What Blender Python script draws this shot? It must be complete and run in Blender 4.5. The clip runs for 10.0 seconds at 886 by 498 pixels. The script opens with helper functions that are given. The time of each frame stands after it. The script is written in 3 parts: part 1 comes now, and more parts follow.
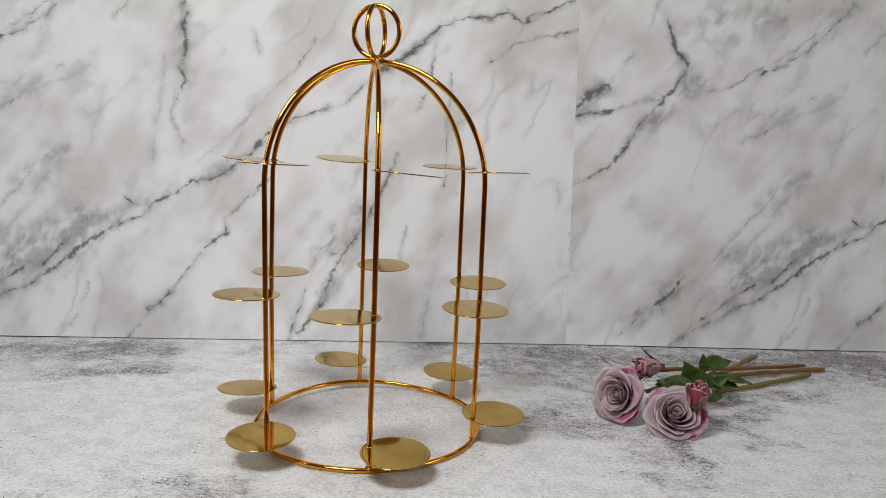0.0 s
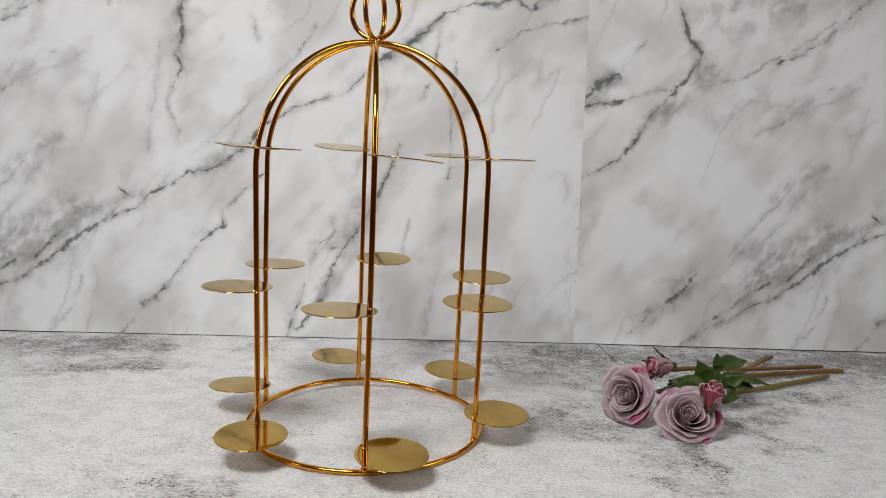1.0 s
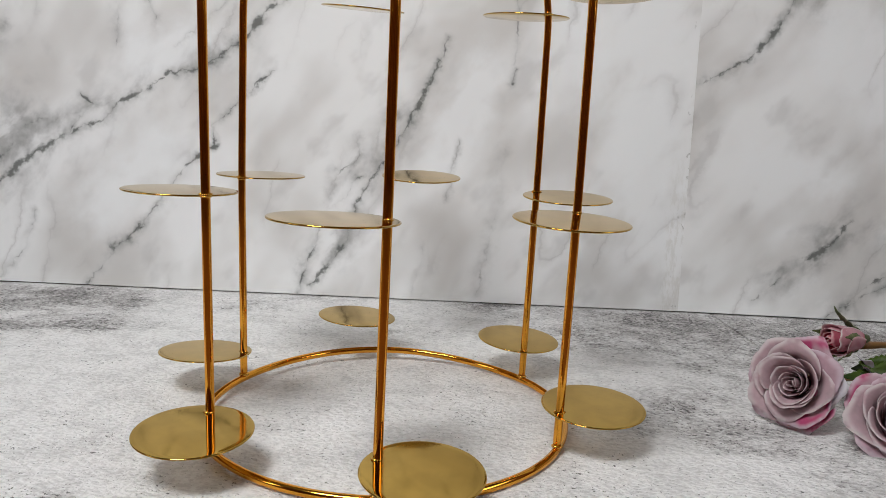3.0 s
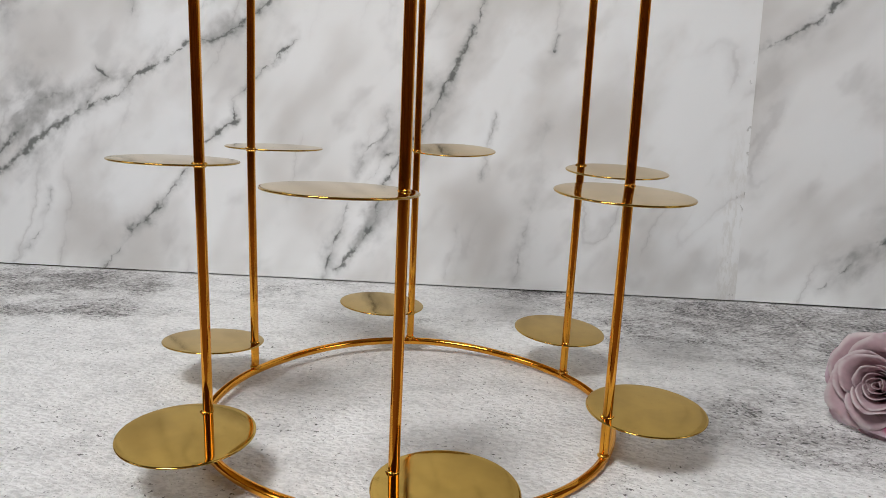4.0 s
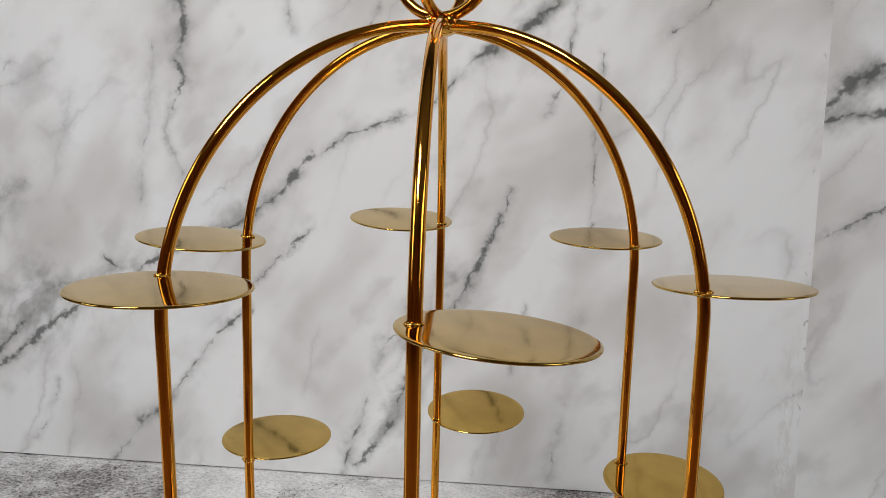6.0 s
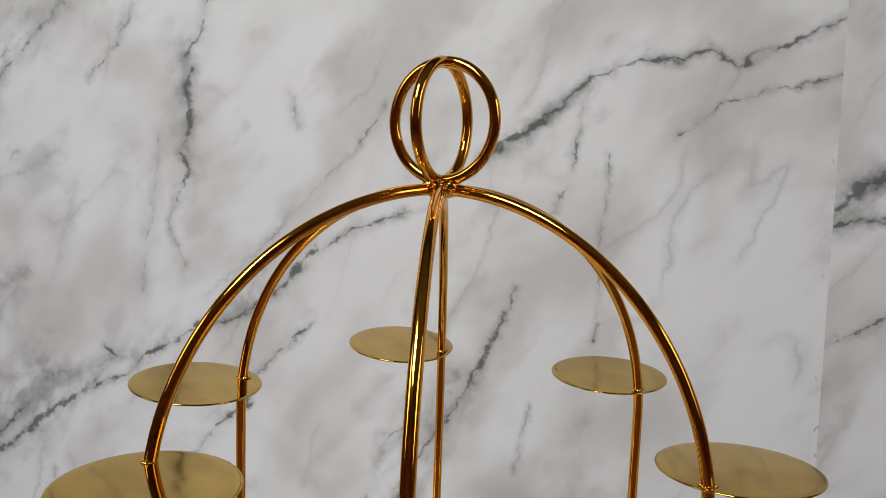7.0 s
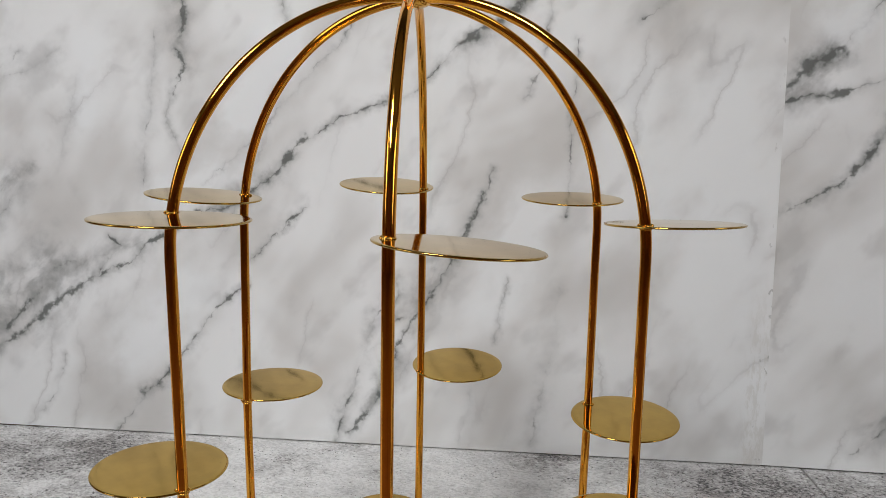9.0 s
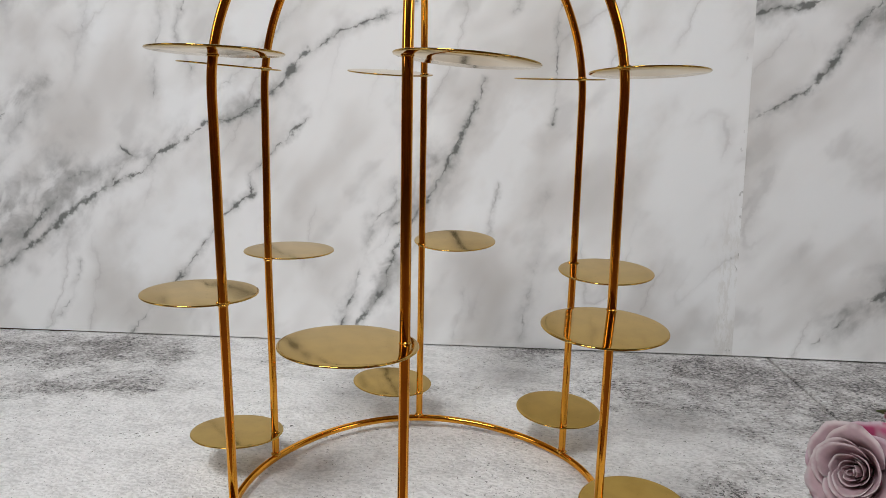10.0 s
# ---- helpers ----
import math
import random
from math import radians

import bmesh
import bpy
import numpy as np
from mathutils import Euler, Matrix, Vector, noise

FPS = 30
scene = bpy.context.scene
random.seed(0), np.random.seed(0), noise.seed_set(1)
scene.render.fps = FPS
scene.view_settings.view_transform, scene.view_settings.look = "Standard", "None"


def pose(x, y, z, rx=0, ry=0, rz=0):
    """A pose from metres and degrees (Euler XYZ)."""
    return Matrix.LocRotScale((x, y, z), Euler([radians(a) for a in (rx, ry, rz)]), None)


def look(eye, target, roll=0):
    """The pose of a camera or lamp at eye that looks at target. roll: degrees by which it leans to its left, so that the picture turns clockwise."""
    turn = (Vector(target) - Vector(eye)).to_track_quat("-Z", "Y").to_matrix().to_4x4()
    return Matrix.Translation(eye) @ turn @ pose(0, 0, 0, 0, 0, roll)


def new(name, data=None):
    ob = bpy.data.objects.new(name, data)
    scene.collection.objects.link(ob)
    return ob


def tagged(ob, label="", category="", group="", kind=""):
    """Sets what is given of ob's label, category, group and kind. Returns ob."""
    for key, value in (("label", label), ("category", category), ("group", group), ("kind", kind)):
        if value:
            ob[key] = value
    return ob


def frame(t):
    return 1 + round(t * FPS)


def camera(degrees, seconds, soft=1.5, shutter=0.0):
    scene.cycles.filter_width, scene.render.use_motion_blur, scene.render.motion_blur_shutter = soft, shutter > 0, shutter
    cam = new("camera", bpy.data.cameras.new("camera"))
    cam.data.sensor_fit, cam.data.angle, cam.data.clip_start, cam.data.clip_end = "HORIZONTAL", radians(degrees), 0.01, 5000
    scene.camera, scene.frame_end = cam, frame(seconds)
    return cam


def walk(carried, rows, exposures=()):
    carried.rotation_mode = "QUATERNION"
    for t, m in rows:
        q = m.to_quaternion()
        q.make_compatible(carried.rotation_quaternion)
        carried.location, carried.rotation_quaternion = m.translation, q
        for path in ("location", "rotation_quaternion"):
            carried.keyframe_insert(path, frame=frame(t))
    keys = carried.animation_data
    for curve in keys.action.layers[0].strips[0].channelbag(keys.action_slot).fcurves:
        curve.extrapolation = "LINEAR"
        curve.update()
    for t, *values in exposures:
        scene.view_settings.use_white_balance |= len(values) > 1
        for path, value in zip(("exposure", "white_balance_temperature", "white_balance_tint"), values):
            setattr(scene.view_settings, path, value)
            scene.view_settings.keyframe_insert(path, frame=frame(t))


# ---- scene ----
# ---- camera ----
cam = camera(61.8, 10.0, soft=0.45)
PATH = [
    (0, (0.118, 0.21, 0.384), (0.334, 2.178, 0.099), 2.2),
    (0.5, (0.125, 0.214, 0.379), (0.333, 2.183, 0.1), 2.2),
    (1, (0.132, 0.252, 0.366), (0.325, 2.223, 0.083), 2.4),
    (1.5, (0.142, 0.328, 0.34), (0.313, 2.3, 0.051), 2.5),
    (2, (0.156, 0.426, 0.31), (0.295, 2.398, 0.009), 2.6),
    (2.5, (0.156, 0.517, 0.277), (0.252, 2.488, -0.045), 2.7),
    (2.7, (0.152, 0.544, 0.264), (0.236, 2.516, -0.06), 2.7),
    (3.8, (0.163, 0.642, 0.228), (0.13, 2.606, -0.147), 2.4),
    (4, (0.163, 0.65, 0.231), (0.114, 2.614, -0.145), 2.3),
    (4.5, (0.163, 0.677, 0.276), (0.085, 2.641, -0.094), 2.0),
    (5, (0.17, 0.703, 0.324), (0.079, 2.671, -0.021), 1.8),
    (5.5, (0.172, 0.725, 0.372), (0.059, 2.693, 0.034), 1.4),
    (6, (0.164, 0.752, 0.426), (0.018, 2.72, 0.105), 1.2),
    (6.2, (0.163, 0.76, 0.453), (0.01, 2.73, 0.146), 1.3),
    (7.3, (0.168, 0.771, 0.498), (-0.007, 2.752, 0.281), 1.8),
    (7.5, (0.169, 0.77, 0.497), (-0.006, 2.751, 0.284), 1.6),
    (8, (0.171, 0.75, 0.473), (-0.004, 2.73, 0.25), 1.3),
    (8.5, (0.177, 0.718, 0.43), (0.018, 2.694, 0.172), 1.1),
    (9, (0.181, 0.697, 0.398), (0.044, 2.669, 0.094), 0.9),
    (9.5, (0.179, 0.671, 0.362), (0.066, 2.638, 0.018), 0.9),
    (10, (0.173, 0.618, 0.322), (0.081, 2.58, -0.052), 0.9),
]
walk(cam, [(t, look(eye, target, roll)) for t, eye, target, roll in PATH],
     exposures=((0.0, -0.06), (2.5, 0.0), (4.5, 0.0), (6.0, -0.15), (7.5, -0.33), (8.5, -0.25), (10.0, -0.05)))

# ---- light ----
world = bpy.data.worlds.new("world")
world.use_nodes = True
world.node_tree.nodes["Background"].inputs["Color"].default_value = (0.9, 0.95, 1.0, 1)
world.node_tree.nodes["Background"].inputs["Strength"].default_value = 0.05
scene.world = world
scene.view_settings.exposure = 0.0


def area_lamp(name, size, size_y, energy, colour, matrix, spread=180):
    data = bpy.data.lights.new(name, "AREA")
    data.shape, data.size, data.size_y = "RECTANGLE", size, size_y
    data.energy, data.color, data.spread = energy, colour, radians(spread)
    ob = new(name, data)
    ob.matrix_world = matrix
    return ob


area_lamp("ceiling_lamp", 0.55, 0.5, 9.4, (0.97, 0.985, 0.985), look((-0.40, 0.30, 1.60), (0.18, 1.30, 0.20)), 115)
area_lamp("window_light", 1.1, 1.3, 19, (0.93, 0.97, 1.0), look((-2.18, 0.3, 1.2), (0.0, 0.7, 0.6)))
area_lamp("window_light", 1.4, 1.2, 19, (0.945, 0.98, 1.0), look((2.38, 0.5, 1.2), (0.2, 1.0, 0.5)))


# ---- materials ----
class Tree:
    """A short way to wire shader nodes."""

    def __init__(self, name):
        self.mat = bpy.data.materials.new(name)
        self.mat.use_nodes = True
        self.nt = self.mat.node_tree
        self.bsdf = self.nt.nodes["Principled BSDF"]

    def put(self, sock, value):
        if isinstance(value, bpy.types.NodeSocket):
            self.nt.links.new(value, sock)
        elif value is not None:
            sock.default_value = value

    def math(self, op, a, b=None, c=None, clamp=False):
        n = self.nt.nodes.new("ShaderNodeMath")
        n.operation, n.use_clamp = op, clamp
        for sock, v in zip(n.inputs, (a, b, c)):
            self.put(sock, v)
        return n.outputs[0]

    def vec(self, op, a, b=None, scale=None, extra=None):
        n = self.nt.nodes.new("ShaderNodeVectorMath")
        n.operation = op
        self.put(n.inputs[0], a)
        if b is not None:
            self.put(n.inputs[1], b)
        if scale is not None:
            self.put(n.inputs["Scale"], scale)
        if extra is not None:
            self.put(n.inputs[2], extra)
        return n.outputs["Value"] if op in ("DOT_PRODUCT", "DISTANCE", "LENGTH") else n.outputs["Vector"]

    def coords(self, which="Object"):
        return self.nt.nodes.new("ShaderNodeTexCoord").outputs[which]

    def mapped(self, vector, scale=(1, 1, 1), turn=(0, 0, 0), at=(0, 0, 0)):
        n = self.nt.nodes.new("ShaderNodeMapping")
        self.put(n.inputs["Vector"], vector)
        n.inputs["Scale"].default_value = scale
        n.inputs["Rotation"].default_value = [radians(a) for a in turn]
        n.inputs["Location"].default_value = at
        return n.outputs[0]

    def noise(self, vector, scale, detail=4.0, rough=0.55, distort=0.0, colour=False):
        n = self.nt.nodes.new("ShaderNodeTexNoise")
        self.put(n.inputs["Vector"], vector)
        n.inputs["Scale"].default_value = scale
        n.inputs["Detail"].default_value = detail
        n.inputs["Roughness"].default_value = rough
        n.inputs["Distortion"].default_value = distort
        return n.outputs["Color" if colour else "Fac"]

    def remap(self, value, a, b, lo=0.0, hi=1.0, smooth=True):
        n = self.nt.nodes.new("ShaderNodeMapRange")
        n.interpolation_type = "SMOOTHSTEP" if smooth else "LINEAR"
        self.put(n.inputs[0], value)
        for k, v in zip((1, 2, 3, 4), (a, b, lo, hi)):
            self.put(n.inputs[k], v)
        return n.outputs[0]

    def mix(self, fac, a, b):
        n = self.nt.nodes.new("ShaderNodeMix")
        n.data_type = "RGBA"
        self.put(n.inputs[0], fac)
        for k, v in ((6, a), (7, b)):
            self.put(n.inputs[k], (*v, 1) if isinstance(v, tuple) and len(v) == 3 else v)
        return n.outputs[2]

    def bump(self, height, strength, distance=0.001):
        n = self.nt.nodes.new("ShaderNodeBump")
        n.inputs["Strength"].default_value = strength
        n.inputs["Distance"].default_value = distance
        self.put(n.inputs["Height"], height)
        self.put(self.bsdf.inputs["Normal"], n.outputs[0])

    def set(self, **values):
        for key, v in values.items():
            sock = self.bsdf.inputs[key.replace("_", " ")]
            self.put(sock, (*v, 1) if sock.type == "RGBA" and isinstance(v, tuple) else v)
        return self.mat


def marble_material():
    """White marble print with grey diagonal veins, in the print's own x and z."""
    m = Tree("marble_print")
    p = m.vec("MULTIPLY", m.coords(), (1, 0, 1))
    warp_a = m.vec("SUBTRACT", m.noise(p, 20, 4, 0.6, colour=True), (0.5, 0.5, 0.5))
    warp_b = m.vec("SUBTRACT", m.noise(p, 70, 3, 0.6, colour=True), (0.5, 0.5, 0.5))
    warp_c = m.vec("SUBTRACT", m.noise(p, 190, 3, 0.65, colour=True), (0.5, 0.5, 0.5))
    warp = m.vec("ADD", m.vec("SCALE", warp_b, scale=0.013), m.vec("SCALE", warp_c, scale=0.0030))
    q = m.vec("ADD", p, m.vec("ADD", m.vec("SCALE", warp_a, scale=0.026), warp))
    q = m.vec("MULTIPLY", q, (1, 0, 1))
    total = None

    def vein(strength, width, *points):
        nonlocal total
        for (ax, az), (bx, bz) in zip(points, points[1:]):
            dx, dz = bx - ax, bz - az
            k = 1 / (dx * dx + dz * dz)
            here = q if total is None else m.vec("MULTIPLY_ADD", total, (1e-9, 0, 1e-9), extra=q)
            pa = m.vec("SUBTRACT", here, (ax, 0, az))
            h = m.math("ADD", m.vec("DOT_PRODUCT", pa, (dx * k, 0, dz * k)), 0.0, clamp=True)
            d = m.vec("DISTANCE", pa, m.vec("SCALE", (dx, 0, dz), scale=h))
            v = m.math("MULTIPLY_ADD", m.math("POWER", m.math("MULTIPLY", d, 1 / width), 0.55), -strength, strength)
            total = v if total is None else m.math("MAXIMUM", total, v)

    # long vein that rises across the whole sheet
    vein(0.62, 0.014, (-0.70, -0.02), (-0.53, 0.08), (-0.45, 0.121))
    vein(0.8, 0.017, (-0.45, 0.121), (-0.381, 0.18), (-0.332, 0.212))
    vein(0.65, 0.012, (-0.332, 0.212), (-0.296, 0.249), (-0.309, 0.262))
    vein(0.68, 0.012, (-0.356, 0.199), (-0.277, 0.234), (-0.264, 0.255), (-0.2, 0.29))
    vein(0.8, 0.014, (-0.197, 0.296), (-0.152, 0.302), (-0.107, 0.337))
    vein(0.85, 0.018, (-0.107, 0.337), (-0.052, 0.39))
    vein(0.62, 0.012, (-0.052, 0.39), (0.004, 0.424), (0.08, 0.448), (0.135, 0.504))
    vein(0.85, 0.016, (0.135, 0.504), (0.2, 0.545))
    vein(0.82, 0.013, (0.2, 0.545), (0.256, 0.594), (0.30, 0.611), (0.343, 0.612), (0.369, 0.626), (0.401, 0.608))
    vein(0.75, 0.013, (0.401, 0.608), (0.446, 0.628), (0.53, 0.67))
    vein(0.6, 0.01, (0.345, 0.53), (0.382, 0.564), (0.51, 0.6))
    vein(0.45, 0.008, (0.401, 0.603), (0.382, 0.564))
    # smoky strokes beside it
    vein(0.85, 0.018, (-0.461, 0.137), (-0.425, 0.169))
    vein(0.5, 0.04, (-0.425, 0.169), (-0.39, 0.22))
    vein(0.42, 0.06, (-0.41, 0.21), (-0.36, 0.23))
    vein(0.4, 0.035, (-0.47, 0.27), (-0.415, 0.341))
    vein(0.4, 0.05, (-0.56, 0.18), (-0.5, 0.22))
    # middle left
    vein(0.55, 0.012, (-0.317, 0.0), (-0.26, 0.062))
    vein(0.95, 0.016, (-0.272, 0.054), (-0.254, 0.068))
    vein(0.6, 0.011, (-0.26, 0.062), (-0.209, 0.121), (-0.173, 0.169))
    vein(0.85, 0.013, (-0.173, 0.172), (-0.132, 0.205))
    vein(0.6, 0.01, (-0.132, 0.205), (-0.137, 0.233), (-0.051, 0.31))
    vein(0.45, 0.012, (-0.441, 0.0), (-0.395, 0.054), (-0.384, 0.1))
    # upright vein
    vein(0.62, 0.016, (-0.175, 0.68), (-0.191, 0.629), (-0.208, 0.606))
    vein(0.85, 0.016, (-0.199, 0.592), (-0.208, 0.57), (-0.2, 0.542), (-0.204, 0.512))
    vein(0.72, 0.014, (-0.217, 0.497), (-0.205, 0.473), (-0.22, 0.443))
    vein(0.5, 0.014, (-0.22, 0.443), (-0.23, 0.418), (-0.211, 0.363))
    vein(0.4, 0.022, (-0.238, 0.52), (-0.254, 0.407), (-0.265, 0.33))
    # faint ones on the upper left
    vein(0.65, 0.018, (-0.52, 0.536), (-0.444, 0.572), (-0.354, 0.665))
    vein(0.65, 0.013, (-0.327, 0.58), (-0.288, 0.621), (-0.27, 0.66))
    vein(0.42, 0.026, (-0.477, 0.446), (-0.391, 0.479), (-0.365, 0.5))
    vein(0.36, 0.022, (-0.344, 0.462), (-0.371, 0.362))
    vein(0.45, 0.008, (-0.182, 0.329), (-0.1, 0.41), (-0.002, 0.517), (0.027, 0.56))
    vein(0.6, 0.012, (-0.003, 0.515), (0.027, 0.555))
    vein(0.45, 0.016, (-0.085, 0.57), (-0.075, 0.53))
    # veins behind the middle
    vein(0.55, 0.011, (0.242, 0.56), (0.229, 0.473), (0.209, 0.441))
    vein(0.5, 0.009, (0.274, 0.51), (0.269, 0.397), (0.266, 0.33))
    vein(0.8, 0.010, (0.27, 0.322), (0.268, 0.305))
    vein(0.66, 0.016, (-0.019, 0.002), (-0.008, 0.036), (0.003, 0.072))
    vein(0.5, 0.018, (0.003, 0.072), (0.02, 0.12), (0.03, 0.161), (0.036, 0.18))
    vein(0.74, 0.014, (-0.003, 0.014), (0.019, 0.037), (0.036, 0.06), (0.052, 0.1), (0.067, 0.138), (0.08, 0.165))
    vein(0.7, 0.013, (0.08, 0.165), (0.103, 0.201), (0.118, 0.224), (0.133, 0.249))
    vein(0.82, 0.014, (0.133, 0.249), (0.144, 0.275), (0.155, 0.3))
    vein(0.7, 0.012, (0.155, 0.3), (0.167, 0.328), (0.181, 0.358))
    vein(0.55, 0.013, (0.035, 0.18), (0.056, 0.186), (0.067, 0.202), (0.061, 0.223))
    vein(0.45, 0.012, (0.02, 0.12), (0.046, 0.137), (0.062, 0.17))
    vein(0.7, 0.012, (0.059, 0.162), (0.067, 0.168))
    vein(0.4, 0.016, (0.143, 0.011), (0.151, 0.044), (0.155, 0.077))
    vein(0.5, 0.009, (0.187, 0.143), (0.191, 0.186), (0.197, 0.225))
    vein(0.38, 0.022, (0.233, 0.016), (0.243, 0.065), (0.256, 0.141), (0.263, 0.219))
    # the part of the print that only the second sheet shows
    vein(0.9, 0.022, (-0.868, 0.459), (-0.846, 0.486), (-0.814, 0.497))
    vein(0.45, 0.016, (-0.814, 0.497), (-0.795, 0.524), (-0.771, 0.561))
    vein(0.85, 0.014, (-0.868, 0.441), (-0.843, 0.449), (-0.806, 0.451))
    vein(0.6, 0.012, (-0.806, 0.454), (-0.753, 0.474), (-0.716, 0.475), (-0.681, 0.508))
    vein(0.9, 0.018, (-0.708, 0.62), (-0.695, 0.579), (-0.68, 0.562), (-0.665, 0.548))
    vein(0.82, 0.018, (-0.665, 0.548), (-0.676, 0.519), (-0.695, 0.492), (-0.71, 0.473))
    vein(0.74, 0.016, (-0.71, 0.473), (-0.73, 0.449), (-0.75, 0.427), (-0.774, 0.384), (-0.793, 0.356))
    vein(0.66, 0.013, (-0.793, 0.356), (-0.83, 0.334), (-0.872, 0.311))
    vein(0.55, 0.009, (-0.389, 0.634), (-0.429, 0.607), (-0.469, 0.574), (-0.495, 0.557), (-0.542, 0.535), (-0.583, 0.507), (-0.62, 0.495))
    vein(0.42, 0.018, (-0.416, 0.493), (-0.458, 0.465), (-0.493, 0.437), (-0.551, 0.408))
    vein(0.5, 0.016, (-0.47, 0.306), (-0.514, 0.258), (-0.555, 0.212), (-0.58, 0.178))
    vein(0.62, 0.014, (-0.485, 0.138), (-0.533, 0.106), (-0.586, 0.065), (-0.644, 0.012))
    vein(0.78, 0.022, (-0.636, 0.138), (-0.663, 0.108), (-0.698, 0.078))
    vein(0.5, 0.016, (-0.698, 0.078), (-0.764, 0.024))

    veins, total = total, None
    # wide smoky washes along the main veins
    vein(0.8, 0.11, (-0.54, 0.12), (-0.40, 0.21))
    vein(0.45, 0.05, (-0.36, 0.22), (-0.1, 0.335))
    vein(0.5, 0.045, (-0.5, 0.29), (-0.40, 0.36))
    vein(0.5, 0.04, (-0.21, 0.62), (-0.205, 0.47))
    vein(0.5, 0.05, (0.03, 0.06), (0.12, 0.26))
    vein(0.4, 0.04, (-0.02, 0.0), (0.06, 0.2))
    vein(0.45, 0.045, (0.13, 0.5), (0.3, 0.61))
    vein(0.7, 0.06, (-0.644, 0.52), (-0.729, 0.438))
    vein(0.6, 0.05, (-0.83, 0.486), (-0.868, 0.448))
    vein(0.7, 0.06, (-0.632, 0.137), (-0.722, 0.062))
    vein(0.4, 0.05, (-0.66, 0.0), (-0.53, 0.08))
    vein(0.35, 0.05, (-0.52, 0.53), (-0.38, 0.62))
    # two wider ones that grey the upper left, away from the main veins
    vein(0.45, 0.16, (-0.62, 0.62), (-0.42, 0.66))
    vein(0.35, 0.12, (-0.60, 0.44), (-0.45, 0.47))
    wash, total = total, None
    # milky white islands between the veins
    vein(1.0, 0.10, (-0.67, 0.382), (-0.56, 0.267))
    vein(0.9, 0.06, (-0.802, 0.544), (-0.816, 0.523))
    vein(0.8, 0.05, (-0.58, 0.476), (-0.62, 0.442))
    vein(0.7, 0.07, (-0.767, 0.217), (-0.676, 0.197))
    vein(0.9, 0.10, (0.435, 0.445), (0.466, 0.102))
    vein(1.0, 0.065, (-0.083, 0.494), (-0.133, 0.417))
    vein(0.8, 0.06, (-0.233, 0.317), (-0.143, 0.34))
    vein(0.8, 0.07, (-0.297, 0.107), (-0.205, 0.194))
    vein(0.7, 0.05, (-0.34, 0.413), (-0.328, 0.493))
    vein(0.8, 0.08, (0.218, 0.301), (0.179, 0.193))
    vein(0.7, 0.08, (0.34, 0.46), (0.38, 0.30))
    milk, total = total, veins

    broken = m.noise(p, 36, 3, 0.55)
    lumps = m.noise(p, 60, 2, 0.5)
    vein_at = m.math("MULTIPLY", total, m.remap(broken, 0.3, 0.7, 0.62, 1.3))
    # soft clouds that follow the veins' slant
    slant = m.mapped(m.mapped(p, turn=(0, 50, 0)), (1, 1, 1.6))
    cloud = m.noise(slant, 4.6, 3, 0.5, 0.2)
    mist = m.noise(slant, 13, 3, 0.5, 0.15)
    base = m.mix(m.remap(cloud, 0.40, 0.66), (0.92, 0.925, 0.93), (0.70, 0.685, 0.67))
    base = m.mix(m.math("MULTIPLY", m.remap(mist, 0.54, 0.72), 0.30), base, (0.46, 0.45, 0.44))
    base = m.mix(m.remap(m.math("MULTIPLY", milk, m.remap(mist, 0.35, 0.65, 1.3, 0.7)), 0.0, 0.55, 0.0, 0.85), base, (0.94, 0.955, 0.97))
    # faint steep veinlets, smoky and brownish, that come and go
    steep = m.mapped(m.mapped(q, turn=(0, 64, 0)), (0.42, 1, 1.5))
    ridge = m.math("ABSOLUTE", m.math("SUBTRACT", m.noise(steep, 7.5, 1.5, 0.45), 0.5))
    here = m.remap(m.noise(p, 6, 2, 0.5), 0.46, 0.62)
    base = m.mix(m.math("MULTIPLY", m.math("MULTIPLY", m.remap(ridge, 0.045, 0.0), here), 0.20), base, (0.42, 0.405, 0.395))
    base = m.mix(m.math("MULTIPLY", m.math("MULTIPLY", m.remap(ridge, 0.010, 0.0), here), 0.16), base, (0.24, 0.225, 0.215))
    # smoke round the main veins, torn into shreds
    shred = m.noise(slant, 17, 4, 0.55, 0.3)
    smoke = m.math("MULTIPLY", wash, m.remap(shred, 0.36, 0.66, 0.05, 1.2))
    smoke = m.math("MULTIPLY", m.remap(smoke, 0.0, 0.60, 0.0, 0.78), m.remap(m.noise(p, 48, 3, 0.6), 0.3, 0.7, 0.6, 1.15))
    base = m.mix(smoke, base, (0.34, 0.34, 0.335))
    halo = m.math("MULTIPLY", m.remap(vein_at, 0.0, 0.60), m.remap(shred, 0.32, 0.62, 0.16, 0.70))
    base = m.mix(halo, base, (0.33, 0.335, 0.33))
    # dark hearts of the veins, beaded and broken
    core = m.remap(m.math("MULTIPLY", vein_at, m.remap(lumps, 0.32, 0.66, 0.74, 1.28)), 0.38, 0.76)
    base = m.mix(m.math("MULTIPLY", core, 0.84), base, (0.105, 0.112, 0.107))
    # glue and scuffs left along the seam of the first sheet
    axes = m.nt.nodes.new("ShaderNodeSeparateXYZ")
    m.put(axes.inputs[0], p)
    strip = m.math("MULTIPLY", m.remap(axes.outputs[0], 0.484, 0.497), m.remap(axes.outputs[2], 0.26, 0.12))
    scuff = m.math("MULTIPLY", strip, m.remap(m.noise(m.mapped(p, (1, 1, 0.3)), 130, 5, 0.7), 0.47, 0.58))
    base = m.mix(m.math("MULTIPLY", scuff, 0.3), base, (0.62, 0.60, 0.55))
